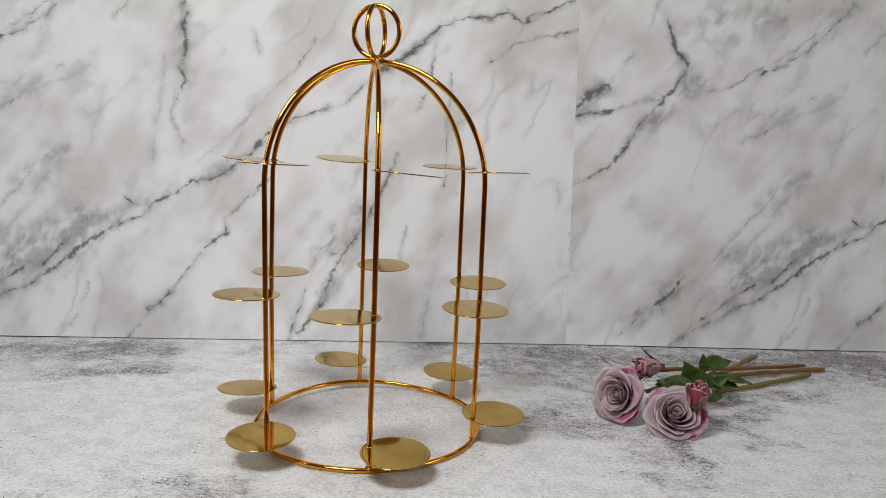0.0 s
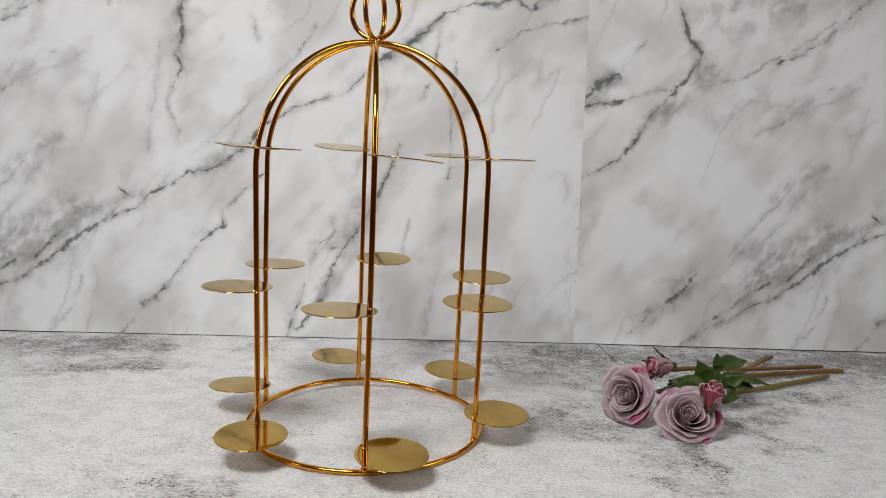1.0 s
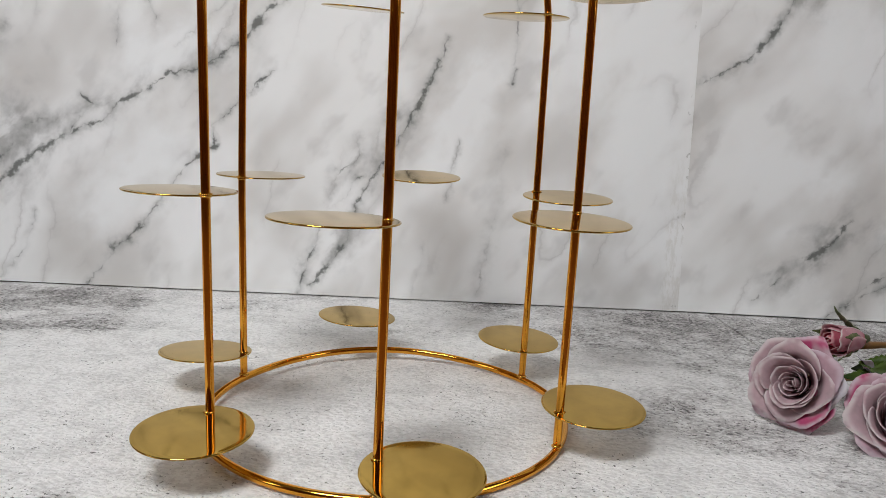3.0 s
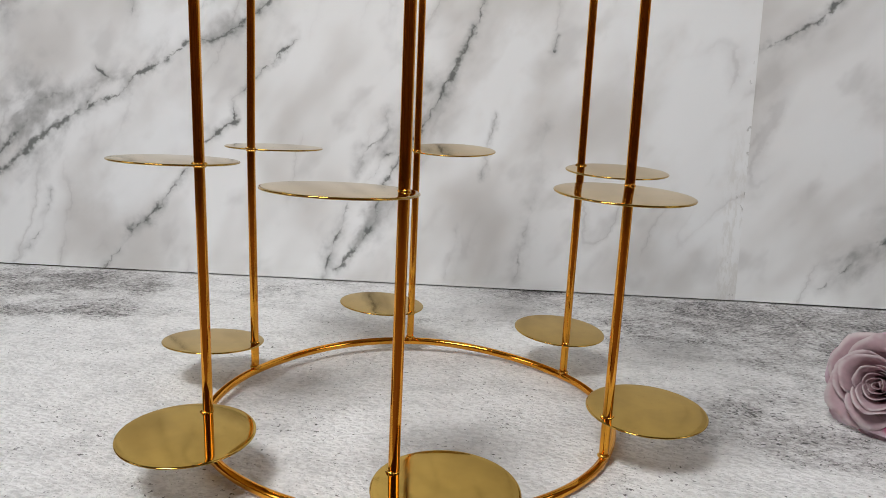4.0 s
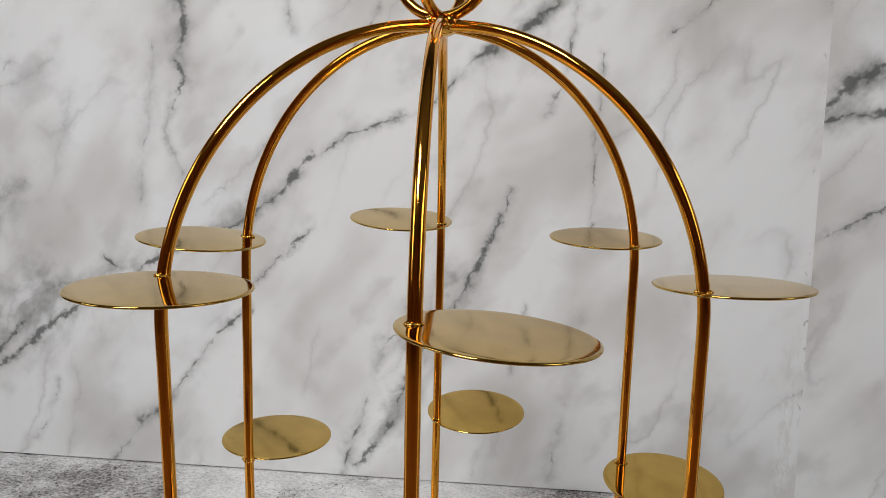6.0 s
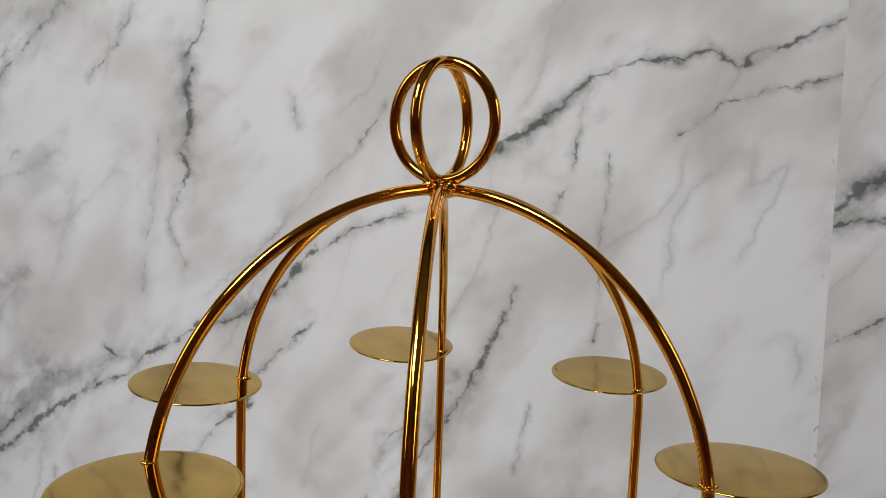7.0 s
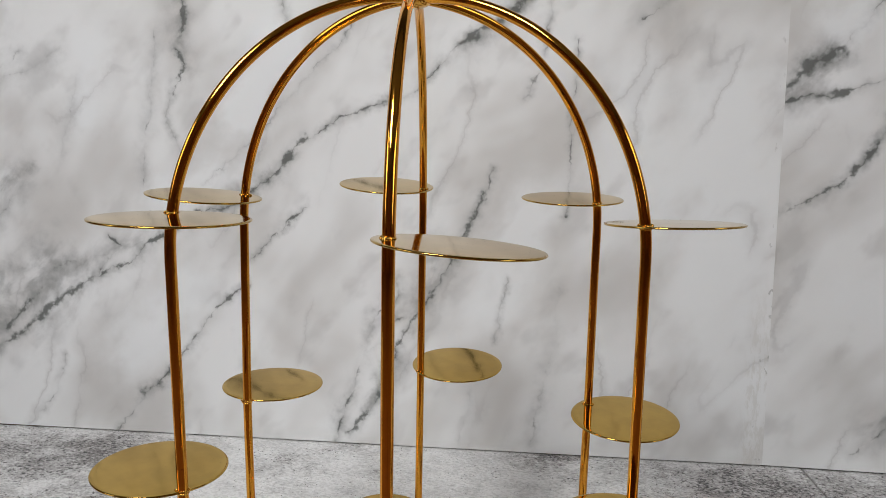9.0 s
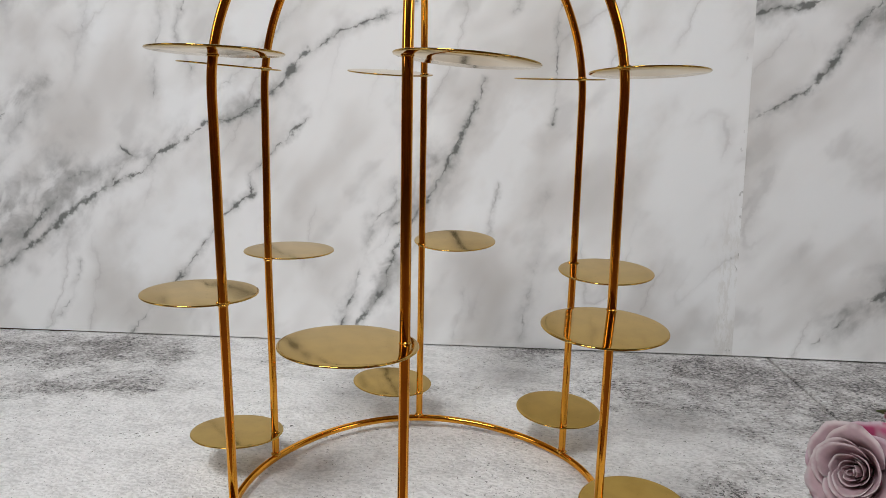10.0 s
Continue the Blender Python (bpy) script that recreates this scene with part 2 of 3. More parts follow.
    edge = m.math("MULTIPLY", m.remap(axes.outputs[0], 0.495, 0.513), m.remap(m.noise(m.mapped(p, (1.6, 1, 1)), 75, 3, 0.6), 0.62, 0.68))
    base = m.mix(m.math("MULTIPLY", edge, 0.45), base, (0.2, 0.19, 0.18))
    grain = m.noise(p, 900, 2, 0.5)
    m.bump(grain, 0.08, 0.0004)
    return m.set(Base_Color=base, Roughness=m.remap(grain, 0.3, 0.7, 0.36, 0.46), Specular_IOR_Level=0.4)


def floor_material():
    """White cement print with grey stains, painted shade, dark flecks and a fine embossed grain."""
    m = Tree("cement_print")
    flat = m.vec("MULTIPLY", m.coords(), (1, 1, 0))
    tilted = m.mapped(flat, turn=(0, 0, 10))
    rough_edge = m.vec("SUBTRACT", m.noise(flat, 9, 7, 0.72, colour=True), (0.5, 0.5, 0.5))
    q = m.vec("MULTIPLY", m.vec("ADD", flat, m.vec("SCALE", rough_edge, scale=0.20)), (1, 1, 0))
    total = None

    def stain_shade(strength, width, a, b):
        nonlocal total
        d = Vector((b[0] - a[0], b[1] - a[1], 0))
        here = q if total is None else m.vec("MULTIPLY_ADD", total, (1e-9, 1e-9, 0), extra=q)
        pa = m.vec("SUBTRACT", here, (*a, 0))
        h = m.math("ADD", m.vec("DOT_PRODUCT", pa, tuple(d / d.length_squared)), 0.0, clamp=True)
        v = m.math("MULTIPLY_ADD", m.vec("DISTANCE", pa, m.vec("SCALE", tuple(d), scale=h)), -strength / width, strength)
        total = v if total is None else m.math("MAXIMUM", total, v)

    stain_shade(0.9, 0.13, (-0.52, 1.52), (-0.26, 1.53))
    stain_shade(0.7, 0.09, (-0.34, 1.39), (-0.22, 1.42))
    stain_shade(0.6, 0.05, (-0.28, 1.27), (-0.23, 1.27))
    stain_shade(0.7, 0.06, (-0.10, 1.0), (-0.02, 1.01))
    stain_shade(0.5, 0.06, (-0.19, 1.03), (-0.15, 1.11))
    stain_shade(0.6, 0.10, (0.24, 1.57), (0.46, 1.56))
    stain_shade(0.7, 0.10, (0.34, 1.46), (0.46, 1.41))
    stain_shade(0.45, 0.09, (0.51, 1.45), (0.39, 1.16))
    stain_shade(0.65, 0.08, (0.436, 1.10), (0.47, 1.0))
    stain_shade(0.8, 0.08, (0.47, 1.015), (0.56, 0.975))
    stain_shade(0.7, 0.07, (0.64, 1.19), (0.78, 1.255))
    stain_shade(0.7, 0.06, (0.75, 1.25), (0.71, 1.10))
    stain_shade(0.7, 0.12, (0.60, 1.54), (1.10, 1.52))
    stain_shade(0.55, 0.10, (0.80, 1.38), (1.10, 1.33))
    # next three: grey behind the roses, plus shade under the stems painted in
    stain_shade(0.9, 0.12, (0.56, 1.40), (0.80, 1.42))
    stain_shade(0.6, 0.08, (0.58, 1.27), (0.70, 1.30))
    stain_shade(1.0, 0.22, (0.48, 1.50), (1.1, 1.46))
    stain_shade(0.6, 0.14, (0.62, 1.08), (0.95, 1.16))

    stain_shade(1.0, 0.07, (0.515, 0.95), (0.545, 1.10))
    stain_shade(0.42, 0.36, (0.62, 1.36), (0.95, 1.22))
    stain_shade(0.75, 0.10, (0.40, 1.18), (0.47, 1.08))
    stain_shade(0.6, 0.12, (0.46, 1.50), (0.50, 1.36))

    marks, total = total, None
    # clean white patches
    stain_shade(1.2, 0.26, (0.66, 0.86), (1.1, 1.0))
    stain_shade(0.9, 0.10, (0.33, 0.96), (0.40, 1.06))
    stain_shade(0.8, 0.12, (0.78, 1.14), (1.0, 1.20))
    stain_shade(0.8, 0.22, (-0.50, 1.12), (-0.12, 1.20))
    stain_shade(0.6, 0.14, (0.05, 1.12), (0.25, 1.22))
    stain_shade(1.0, 0.05, (0.605, 0.95), (0.60, 1.10))
    clean, total = total, marks

    cloud = m.noise(m.mapped(tilted, (1.0, 1.3, 1)), 5.0, 9, 0.72, 0.3)
    fine = m.noise(m.mapped(tilted, (1.0, 1.2, 1), at=(3, 1, 0)), 24.0, 9, 0.76, 0.2)
    shade = m.math("ADD", m.math("MULTIPLY", m.math("MAXIMUM", total, 0.0), 0.75), m.remap(cloud, 0.48, 0.70, 0.0, 0.5))
    blotch = m.noise(m.mapped(flat, at=(5, 2, 0)), 42, 6, 0.7, 0.3)
    shade = m.math("MULTIPLY", shade, m.remap(blotch, 0.36, 0.66, 0.68, 1.15))
    shade = m.math("SUBTRACT", shade, m.math("MAXIMUM", clean, 0.0))
    shade = m.math("MULTIPLY", shade, m.remap(fine, 0.38, 0.60, 0.72, 1.12))
    base = m.mix(m.remap(fine, 0.44, 0.60), (0.89, 0.88, 0.875), (0.74, 0.73, 0.725))
    base = m.mix(m.remap(shade, 0.03, 0.80, 0.0, 0.92), base, (0.26, 0.24, 0.235))
    # embossed grain: the relief's light and shade painted into the colour
    relief = m.noise(m.mapped(tilted, (0.8, 1.1, 1)), 250, 2, 0.5, 0.3)
    grain = m.math("MULTIPLY", m.remap(relief, 0.48, 0.60), m.remap(shade, 0.0, 0.5, 0.15, 0.34))
    base = m.mix(grain, base, (0.22, 0.205, 0.20))
    base = m.mix(m.remap(relief, 0.47, 0.40, 0.0, 0.35), base, (0.90, 0.90, 0.895))
    # flecks: sharp little marks, many in the stains and few elsewhere
    gather = m.math("ADD", m.remap(shade, 0.08, 0.7, 0.0, 0.12), m.remap(m.noise(flat, 12, 6, 0.74), 0.50, 0.66, 0.0, 0.06))
    mark = m.noise(m.mapped(tilted, (1, 1.15, 1)), 230, 3, 0.6, 0.3)
    flecks = m.remap(m.math("ADD", mark, gather), 0.665, 0.70)
    base = m.mix(m.math("MULTIPLY", flecks, 0.92), base, (0.06, 0.055, 0.055))
    pits = m.remap(m.math("ADD", m.noise(flat, 430, 2, 0.5), m.math("MULTIPLY", gather, 0.8)), 0.70, 0.73)
    base = m.mix(m.math("MULTIPLY", pits, 0.8), base, (0.08, 0.075, 0.075))
    m.bump(relief, 1.0, 0.0030)
    return m.set(Base_Color=base, Roughness=m.remap(relief, 0.3, 0.7, 0.40, 0.6), Specular_IOR_Level=0.45)


def gold_material(name, colour, rough):
    m = Tree(name)
    p = m.coords()
    smear = m.noise(p, 38, 4, 0.6)
    tint = m.mix(m.remap(smear, 0.35, 0.7), colour, tuple(c * 0.86 for c in colour))
    speck = m.math("MULTIPLY", m.remap(m.noise(p, 420, 1, 0.5), 0.76, 0.80), 0.5)
    tint = m.mix(speck, tint, (0.16, 0.10, 0.04))
    m.bump(m.noise(p, 26, 2, 0.5), 0.035, 0.001)
    return m.set(Base_Color=tint, Metallic=1.0, Specular_Tint=(1.0, 0.97, 0.90), Roughness=m.remap(smear, 0.3, 0.7, rough, rough + 0.03))


def petal_material(name, inner, edge, deep, blush=0.0):
    """Dyed silk: the tone runs along the petal by its own stored coordinates."""
    m = Tree(name)
    uv = m.coords("UV")
    sep = m.nt.nodes.new("ShaderNodeSeparateXYZ")
    m.put(sep.inputs[0], uv)
    across, along = sep.outputs[0], sep.outputs[1]
    p = m.coords()
    blot = m.noise(p, 60, 4, 0.6)
    weave = m.noise(p, 1500, 2, 0.5)
    col = m.mix(m.remap(blot, 0.35, 0.68), inner, tuple(c * 0.84 for c in inner))
    flush = m.math("MULTIPLY", m.remap(m.noise(p, 34, 2, 0.5), 0.50, 0.62), blush)
    col = m.mix(m.math("MAXIMUM", m.remap(along, 0.30, 0.02), flush), col, deep)
    rim = m.math("MAXIMUM", m.remap(along, 0.90, 0.985), m.remap(m.math("ABSOLUTE", m.math("SUBTRACT", across, 0.5)), 0.45, 0.495))
    col = m.mix(m.math("MULTIPLY", rim, m.remap(m.noise(p, 90, 2, 0.5), 0.30, 0.55)), col, edge)
    m.bump(weave, 0.15, 0.0003)
    m.set(Base_Color=col, Roughness=0.72, Specular_IOR_Level=0.25)
    # thin cloth lets some light through
    thin = m.nt.nodes.new("ShaderNodeBsdfTranslucent")
    m.put(thin.inputs["Color"], col)
    both = m.nt.nodes.new("ShaderNodeMixShader")
    both.inputs[0].default_value = 0.40
    m.put(both.inputs[1], m.bsdf.outputs[0])
    m.put(both.inputs[2], thin.outputs[0])
    m.put(m.nt.nodes["Material Output"].inputs["Surface"], both.outputs[0])
    return m.mat


def plain_material(name, a, b, scale, rough, relief=0.2):
    m = Tree(name)
    p = m.coords()
    n = m.noise(p, scale, 5, 0.6)
    m.bump(m.noise(p, scale * 9, 3, 0.6), relief, 0.0006)
    return m.set(Base_Color=m.mix(m.remap(n, 0.3, 0.7), a, b), Roughness=rough)


MARBLE, CEMENT = marble_material(), floor_material()
GOLD_TUBE = gold_material("gold_tube", (0.84, 0.375, 0.045), 0.07)
GOLD_PLATE = gold_material("gold_plate", (0.52, 0.335, 0.075), 0.05)
GOLD_WELD = gold_material("gold_weld", (0.76, 0.42, 0.08), 0.08)
MAUVE = petal_material("mauve_silk", (0.70, 0.52, 0.565), (0.82, 0.74, 0.75), (0.62, 0.36, 0.43))
MAUVE_BACK = petal_material("mauve_back_silk", (0.68, 0.47, 0.54), (0.80, 0.66, 0.73), (0.62, 0.06, 0.22), 0.85)
PINK = petal_material("pink_silk", (0.60, 0.14, 0.20), (0.78, 0.50, 0.52), (0.55, 0.30, 0.25))
PINK_PALE = petal_material("pale_pink_silk", (0.74, 0.43, 0.49), (0.84, 0.75, 0.74), (0.55, 0.14, 0.19), 0.5)
LILAC = petal_material("pale_lilac_silk", (0.76, 0.71, 0.77), (0.82, 0.79, 0.83), (0.45, 0.08, 0.24))
LEAF = plain_material("leaf_green", (0.016, 0.040, 0.003), (0.055, 0.095, 0.008), 45, 0.45)
SEPAL = plain_material("sepal_green", (0.06, 0.09, 0.025), (0.12, 0.14, 0.05), 60, 0.55)
STEM = plain_material("stem_brown_green", (0.19, 0.065, 0.008), (0.24, 0.13, 0.015), 14, 0.5)
STEM_GREEN = plain_material("stem_olive", (0.21, 0.14, 0.015), (0.15, 0.14, 0.02), 14, 0.5)
ROOM_PAINT = plain_material("room_paint", (0.26, 0.095, 0.045), (0.56, 0.285, 0.165), 2.2, 0.8, 0.1)
CEILING_PAINT = plain_material("ceiling_paint", (0.30, 0.29, 0.28), (0.34, 0.33, 0.32), 3, 0.85, 0.1)
TABLE = plain_material("table_brown", (0.13, 0.05, 0.027), (0.21, 0.09, 0.05), 7, 0.6)
BASE_DARK = plain_material("under_board", (0.035, 0.03, 0.028), (0.06, 0.05, 0.045), 9, 0.8)


# ---- mesh helpers ----
def part(name, bm, material, parent=None, label="", smooth=True):
    me = bpy.data.meshes.new(name)
    bmesh.ops.recalc_face_normals(bm, faces=bm.faces)
    for f in bm.faces:
        f.smooth = smooth
    bm.to_mesh(me)
    bm.free()
    me.materials.append(material)
    ob = new(name, me)
    if parent:
        ob.parent = parent
    return tagged(ob, label)


def box(x0, x1, y0, y1, z0, z1, bevel=0.0):
    bm = bmesh.new()
    bmesh.ops.create_cube(bm, size=1, matrix=Matrix.LocRotScale(((x0 + x1) / 2, (y0 + y1) / 2, (z0 + z1) / 2), None, (x1 - x0, y1 - y0, z1 - z0)))
    if bevel:
        bmesh.ops.bevel(bm, geom=bm.edges, offset=bevel, segments=2, affect="EDGES")
    return bm


def curve_through(points, steps=8):
    """A smooth run of points through the given ones."""
    pts = [Vector(p) for p in points]
    ext = [pts[0] * 2 - pts[1], *pts, pts[-1] * 2 - pts[-2]]
    out = []
    for a, b, c, d in zip(ext, ext[1:], ext[2:], ext[3:]):
        for i in range(steps):
            t = i / steps
            out.append(0.5 * (2 * b + (c - a) * t + (2 * a - 5 * b + 4 * c - d) * t * t + (3 * b - a - 3 * c + d) * t ** 3))
    return out + [pts[-1]]


def tube(bm, pts, radius, sides=16, closed=False):
    """A round tube along pts; radius is a number or a function of 0..1."""
    pts = [Vector(p) for p in pts]
    n = len(pts)
    rings, normal = [], None
    for i, p in enumerate(pts):
        a = pts[i - 1] if (i or closed) else pts[0]
        b = pts[(i + 1) % n] if (i < n - 1 or closed) else pts[-1]
        way = (b - a).normalized()
        if normal is None:
            normal = way.orthogonal().normalized()
        normal = (normal - way * normal.dot(way)).normalized()
        side = way.cross(normal)
        r = radius(i / (n - 1)) if callable(radius) else radius
        rings.append([bm.verts.new(p + r * (math.cos(k * math.tau / sides) * normal + math.sin(k * math.tau / sides) * side)) for k in range(sides)])
    runs = list(zip(rings, rings[1:])) + ([(rings[-1], rings[0])] if closed else [])
    for a, b in runs:
        shift = min(range(sides), key=lambda s: (a[0].co - b[s].co).length) if closed and b is rings[0] else 0
        for k in range(sides):
            bm.faces.new((a[k], a[(k + 1) % sides], b[(k + 1 + shift) % sides], b[(k + shift) % sides]))
    if not closed:
        bm.faces.new(rings[0]), bm.faces.new(rings[-1])
    return bm


def lump(bm, at, radius, squash=(1, 1, 1), seed=0):
    """A small uneven bead of weld metal."""
    made = bmesh.ops.create_icosphere(bm, subdivisions=2, radius=radius)["verts"]
    for v in made:
        k = 1 + 0.28 * noise.noise(v.co / radius * 1.4 + Vector((seed, 3.1, 0)))
        v.co = Vector(at) + Vector(c * s for c, s in zip(v.co * k, squash))


def empty(name, at=(0, 0, 0)):
    ob = new(name)
    ob.empty_display_size = 0.05
    ob.matrix_world = Matrix.Translation(at)
    return ob


# ---- setting ----
WALL_Y, SEAM_X, JOINT_X, PRINT = 1.595, 0.5178, 0.565, 1.38

floor = tagged(part("floor", box(-2.2, 2.4, -2.0, 1.66, -0.06, -0.008), TABLE, smooth=False), "dull brown base under the printed boards", "floor", kind="structure")
board_l = part("floor_board", box(-1.0, JOINT_X - 0.0016, 0.95, WALL_Y + 0.016, -0.008, 0.0, 0.0006), CEMENT, floor, "white cement-look board with grey stains", False)
board_r = part("floor_board", box(JOINT_X + 0.0016, 2.0, 0.95, WALL_Y + 0.016, -0.008, -0.0004, 0.0006), CEMENT, floor, smooth=False)
for v in board_r.data.vertices:  # the joint closes towards the front
    if v.co.x < 1 and v.co.y < 1.2:
        v.co.x -= 0.0024

wall_north = tagged(part("wall_north", box(-2.2, 2.4, 1.645, 1.72, -0.06, 2.3), BASE_DARK, smooth=False), "dark wall behind the marble sheets", "wall", kind="structure")
sheet = part("marble_panel", box(-1.0, SEAM_X, 0, 0.006, 0.0017, 1.05, 0.0003), MARBLE, wall_north, "white marble-look sheet with grey veins", False)
for v in sheet.data.vertices:  # its free edge is cut a little out of square
    if v.co.x > 0:
        v.co.x -= 0.0205 * v.co.z
sheet.matrix_world = Matrix.Translation((SEAM_X, WALL_Y - 0.010, 0)) @ pose(0, 0, 0, 0, 0, -1.4) @ Matrix.Translation((-SEAM_X, 0, 0))
right = part("marble_panel", box(SEAM_X - PRINT - 0.04, SEAM_X - PRINT + 1.5, 0, 0.006, 0.0018, 1.05, 0.0003), MARBLE, wall_north, "white marble-look sheet with grey veins", False)
right.matrix_world = Matrix.Translation((SEAM_X, WALL_Y - 0.0097, 0)) @ pose(0, 0, 0, 0, 0, -3.0) @ Matrix.Translation((PRINT - SEAM_X, 0, 0))
for name, dims in (("wall_west", (-2.3, -2.2, -2.1, 1.72)), ("wall_east", (2.4, 2.5, -2.1, 1.72)), ("wall_south", (-2.2, 2.4, -2.1, -2.0))):
    tagged(part(name, box(*dims, -0.06, 2.3), ROOM_PAINT, smooth=False), "plain warm red-brown room wall", "wall", kind="structure")
tagged(part("ceiling", box(-2.3, 2.5, -2.1, 1.72, 2.3, 2.4), CEILING_PAINT, smooth=False), "plain off-white ceiling", "ceiling", kind="structure")

# ---- cake stand ----
TUBE_R, PLATE_R = 0.0032, 0.0405
CENTRE = Vector((0.1292, 1.1755))
FEET = {"front": (0.133, 1.028), "front_right": (0.266, 1.113), "back_right": (0.259, 1.268), "back": (0.119, 1.327), "back_left": (-0.005, 1.233), "front_left": (0.004, 1.089)}
# how far each upright leans off its plumb line at foot, middle and shoulder, and how high the ring rides there
LEAN = {"front": (-0.002, -0.0005, 0.0), "front_right": (-0.002, 0.0, 0.0), "back_right": (-0.0025, 0.0, 0.0005), "back": (-0.001, 0.0, 0.0005), "back_left": (0.001, -0.001, 0.0), "front_left": (0.003, 0.0005, -0.0012)}
RIDE = {"front": 0.0, "front_right": 0.0, "back_right": 0.0012, "back": 0.0076, "back_left": 0.0056, "front_left": 0.0018}
ARCH_FROM, ARCH_TOP = 0.330, 0.482
RISE = ARCH_TOP - ARCH_FROM

stand = tagged(empty("cake_stand", (CENTRE.x, CENTRE.y, 0)), "gold metal birdcage cake stand with eighteen round plates", "cake stand")


def stand_part(name, bm, material, parent=None, label=""):
    """Built in world metres, then hung under the stand."""
    ob = part(name, bm, material, None, label)
    ob.parent = parent or stand
    ob.matrix_parent_inverse = Matrix.Translation((-CENTRE.x, -CENTRE.y, 0))
    if parent:
        ob.matrix_parent_inverse = Matrix()
    return ob


# the ring is bent by hand, a little out of round and off the floor at the back, and passes under every upright
spokes = sorted((math.atan2(y - CENTRE.y, x + LEAN[n][0] - CENTRE.x), math.hypot(x + LEAN[n][0] - CENTRE.x, y - CENTRE.y), RIDE[n]) for n, (x, y) in FEET.items())
ring_pts = []
for (a0, r0, h0), (a1, r1, h1) in zip(spokes, spokes[1:] + [(spokes[0][0] + math.tau, *spokes[0][1:])]):
    for i in range(22):
        t = i / 22
        ease = 0.5 - 0.5 * math.cos(math.pi * t)
        a, r = a0 + (a1 - a0) * t, r0 + (r1 - r0) * ease
        ring_pts.append((CENTRE.x + r * math.cos(a), CENTRE.y + r * math.sin(a), TUBE_R + 0.0002 + h0 + (h1 - h0) * ease))
stand_part("base_ring", tube(bmesh.new(), ring_pts, TUBE_R, 24, True), GOLD_TUBE, label="round gold base ring lying on the floor")


def lean_at(which, z):
    """The upright's sideways bend at height z."""
    foot, middle, shoulder = LEAN[which]
    return foot + (middle - foot) * z / 0.19 if z < 0.19 else middle + (shoulder - middle) * min(1.0, (z - 0.19) / 0.14)


for k, (which, (fx, fy)) in enumerate(FEET.items()):
    away = (Vector((fx, fy)) - CENTRE)
    r = away.length
    away.normalize()
    base_z = RIDE[which] + 0.004
    pts = [(fx + lean_at(which, z), fy, z) for z in (base_z, 0.05, 0.12, 0.19, 0.26, 0.31)]
    for i in range(19):
        a = radians(i * 5)
        rho = r * math.cos(a) if i < 18 else 0.004
        pts.append((CENTRE.x + away.x * max(rho, 0.004) + LEAN[which][2] * math.cos(a), CENTRE.y + away.y * max(rho, 0.004), ARCH_FROM + RISE * math.sin(a)))
    upright = stand_part("upright", tube(bmesh.new(), curve_through(pts, 4), TUBE_R, 32), GOLD_TUBE)
    bead = bmesh.new()
    lump(bead, (fx + LEAN[which][0], fy, base_z + 0.0032), 0.0040, (1.1, 1.1, 0.5), k)
    stand_part("weld", bead, GOLD_WELD)

# knot where the arches meet, and the cage ball on top of it
bead = bmesh.new()
lump(bead, (CENTRE.x, CENTRE.y, ARCH_TOP), 0.0086, (1, 1, 0.75), 4)
for i in range(6):
    a = radians(20 + 60 * i)
    lump(bead, (CENTRE.x + 0.0072 * math.cos(a), CENTRE.y + 0.0072 * math.sin(a), ARCH_TOP + 0.0022), 0.0036, seed=i)
    lump(bead, (CENTRE.x + 0.0078 * math.cos(a + 0.5), CENTRE.y + 0.0078 * math.sin(a + 0.5), ARCH_TOP - 0.0004 + 0.003 * (i % 2)), 0.0017, seed=i + 9)
stand_part("weld", bead, GOLD_WELD, label="lumpy gold weld under the ball")
BALL_R, BALL_Z = 0.0305, 0.5186
finial = stand_part("finial", box(CENTRE.x - 0.003, CENTRE.x + 0.003, CENTRE.y - 0.003, CENTRE.y + 0.003, BALL_Z + BALL_R - 0.002, BALL_Z + BALL_R + 0.002, 0.0015), GOLD_WELD, label="open ball of two crossed gold rings")
for turn in (-22, 68):
    a = radians(turn)
    pts = [(CENTRE.x + BALL_R * math.cos(t) * math.cos(a), CENTRE.y + BALL_R * math.cos(t) * math.sin(a), BALL_Z + BALL_R * 1.04 * math.sin(t)) for t in (i * math.tau / 64 for i in range(64))]
    stand_part("finial_ring", tube(bmesh.new(), pts, 0.0031, 24, True), GOLD_TUBE, finial)


def plate_mesh():
    """A thin pressed disc, very slightly domed, with a rounded edge."""
    bm = bmesh.new()
    profile = [(r, 0.0003 * (1 - (r / 0.0405) ** 2)) for r in (0.0, 0.008, 0.016, 0.024, 0.031, 0.036, 0.0392)]
    profile += [(0.0400, -0.00004), (0.0404, -0.00022), (0.0406, -0.0005), (0.0406, -0.0008), (0.0404, -0.0011), (0.0399, -0.0013), (0.02, -0.0011), (0.0, -0.001)]
    n, rings = 64, []
    for rad, z in profile:
        rings.append([bm.verts.new((0, 0, z))] if rad == 0 else [bm.verts.new((rad * math.cos(i * math.tau / n), rad * math.sin(i * math.tau / n), z)) for i in range(n)])
    for a, b in zip(rings, rings[1:]):
        for i in range(n):
            j = (i + 1) % n
            if len(a) == 1:
                bm.faces.new((a[0], b[i], b[j]))
            elif len(b) == 1:
                bm.faces.new((a[i], b[0], a[j]))
            else:
                bm.faces.new((a[i], b[i], b[j], a[j]))
    return bm


first_plate = None


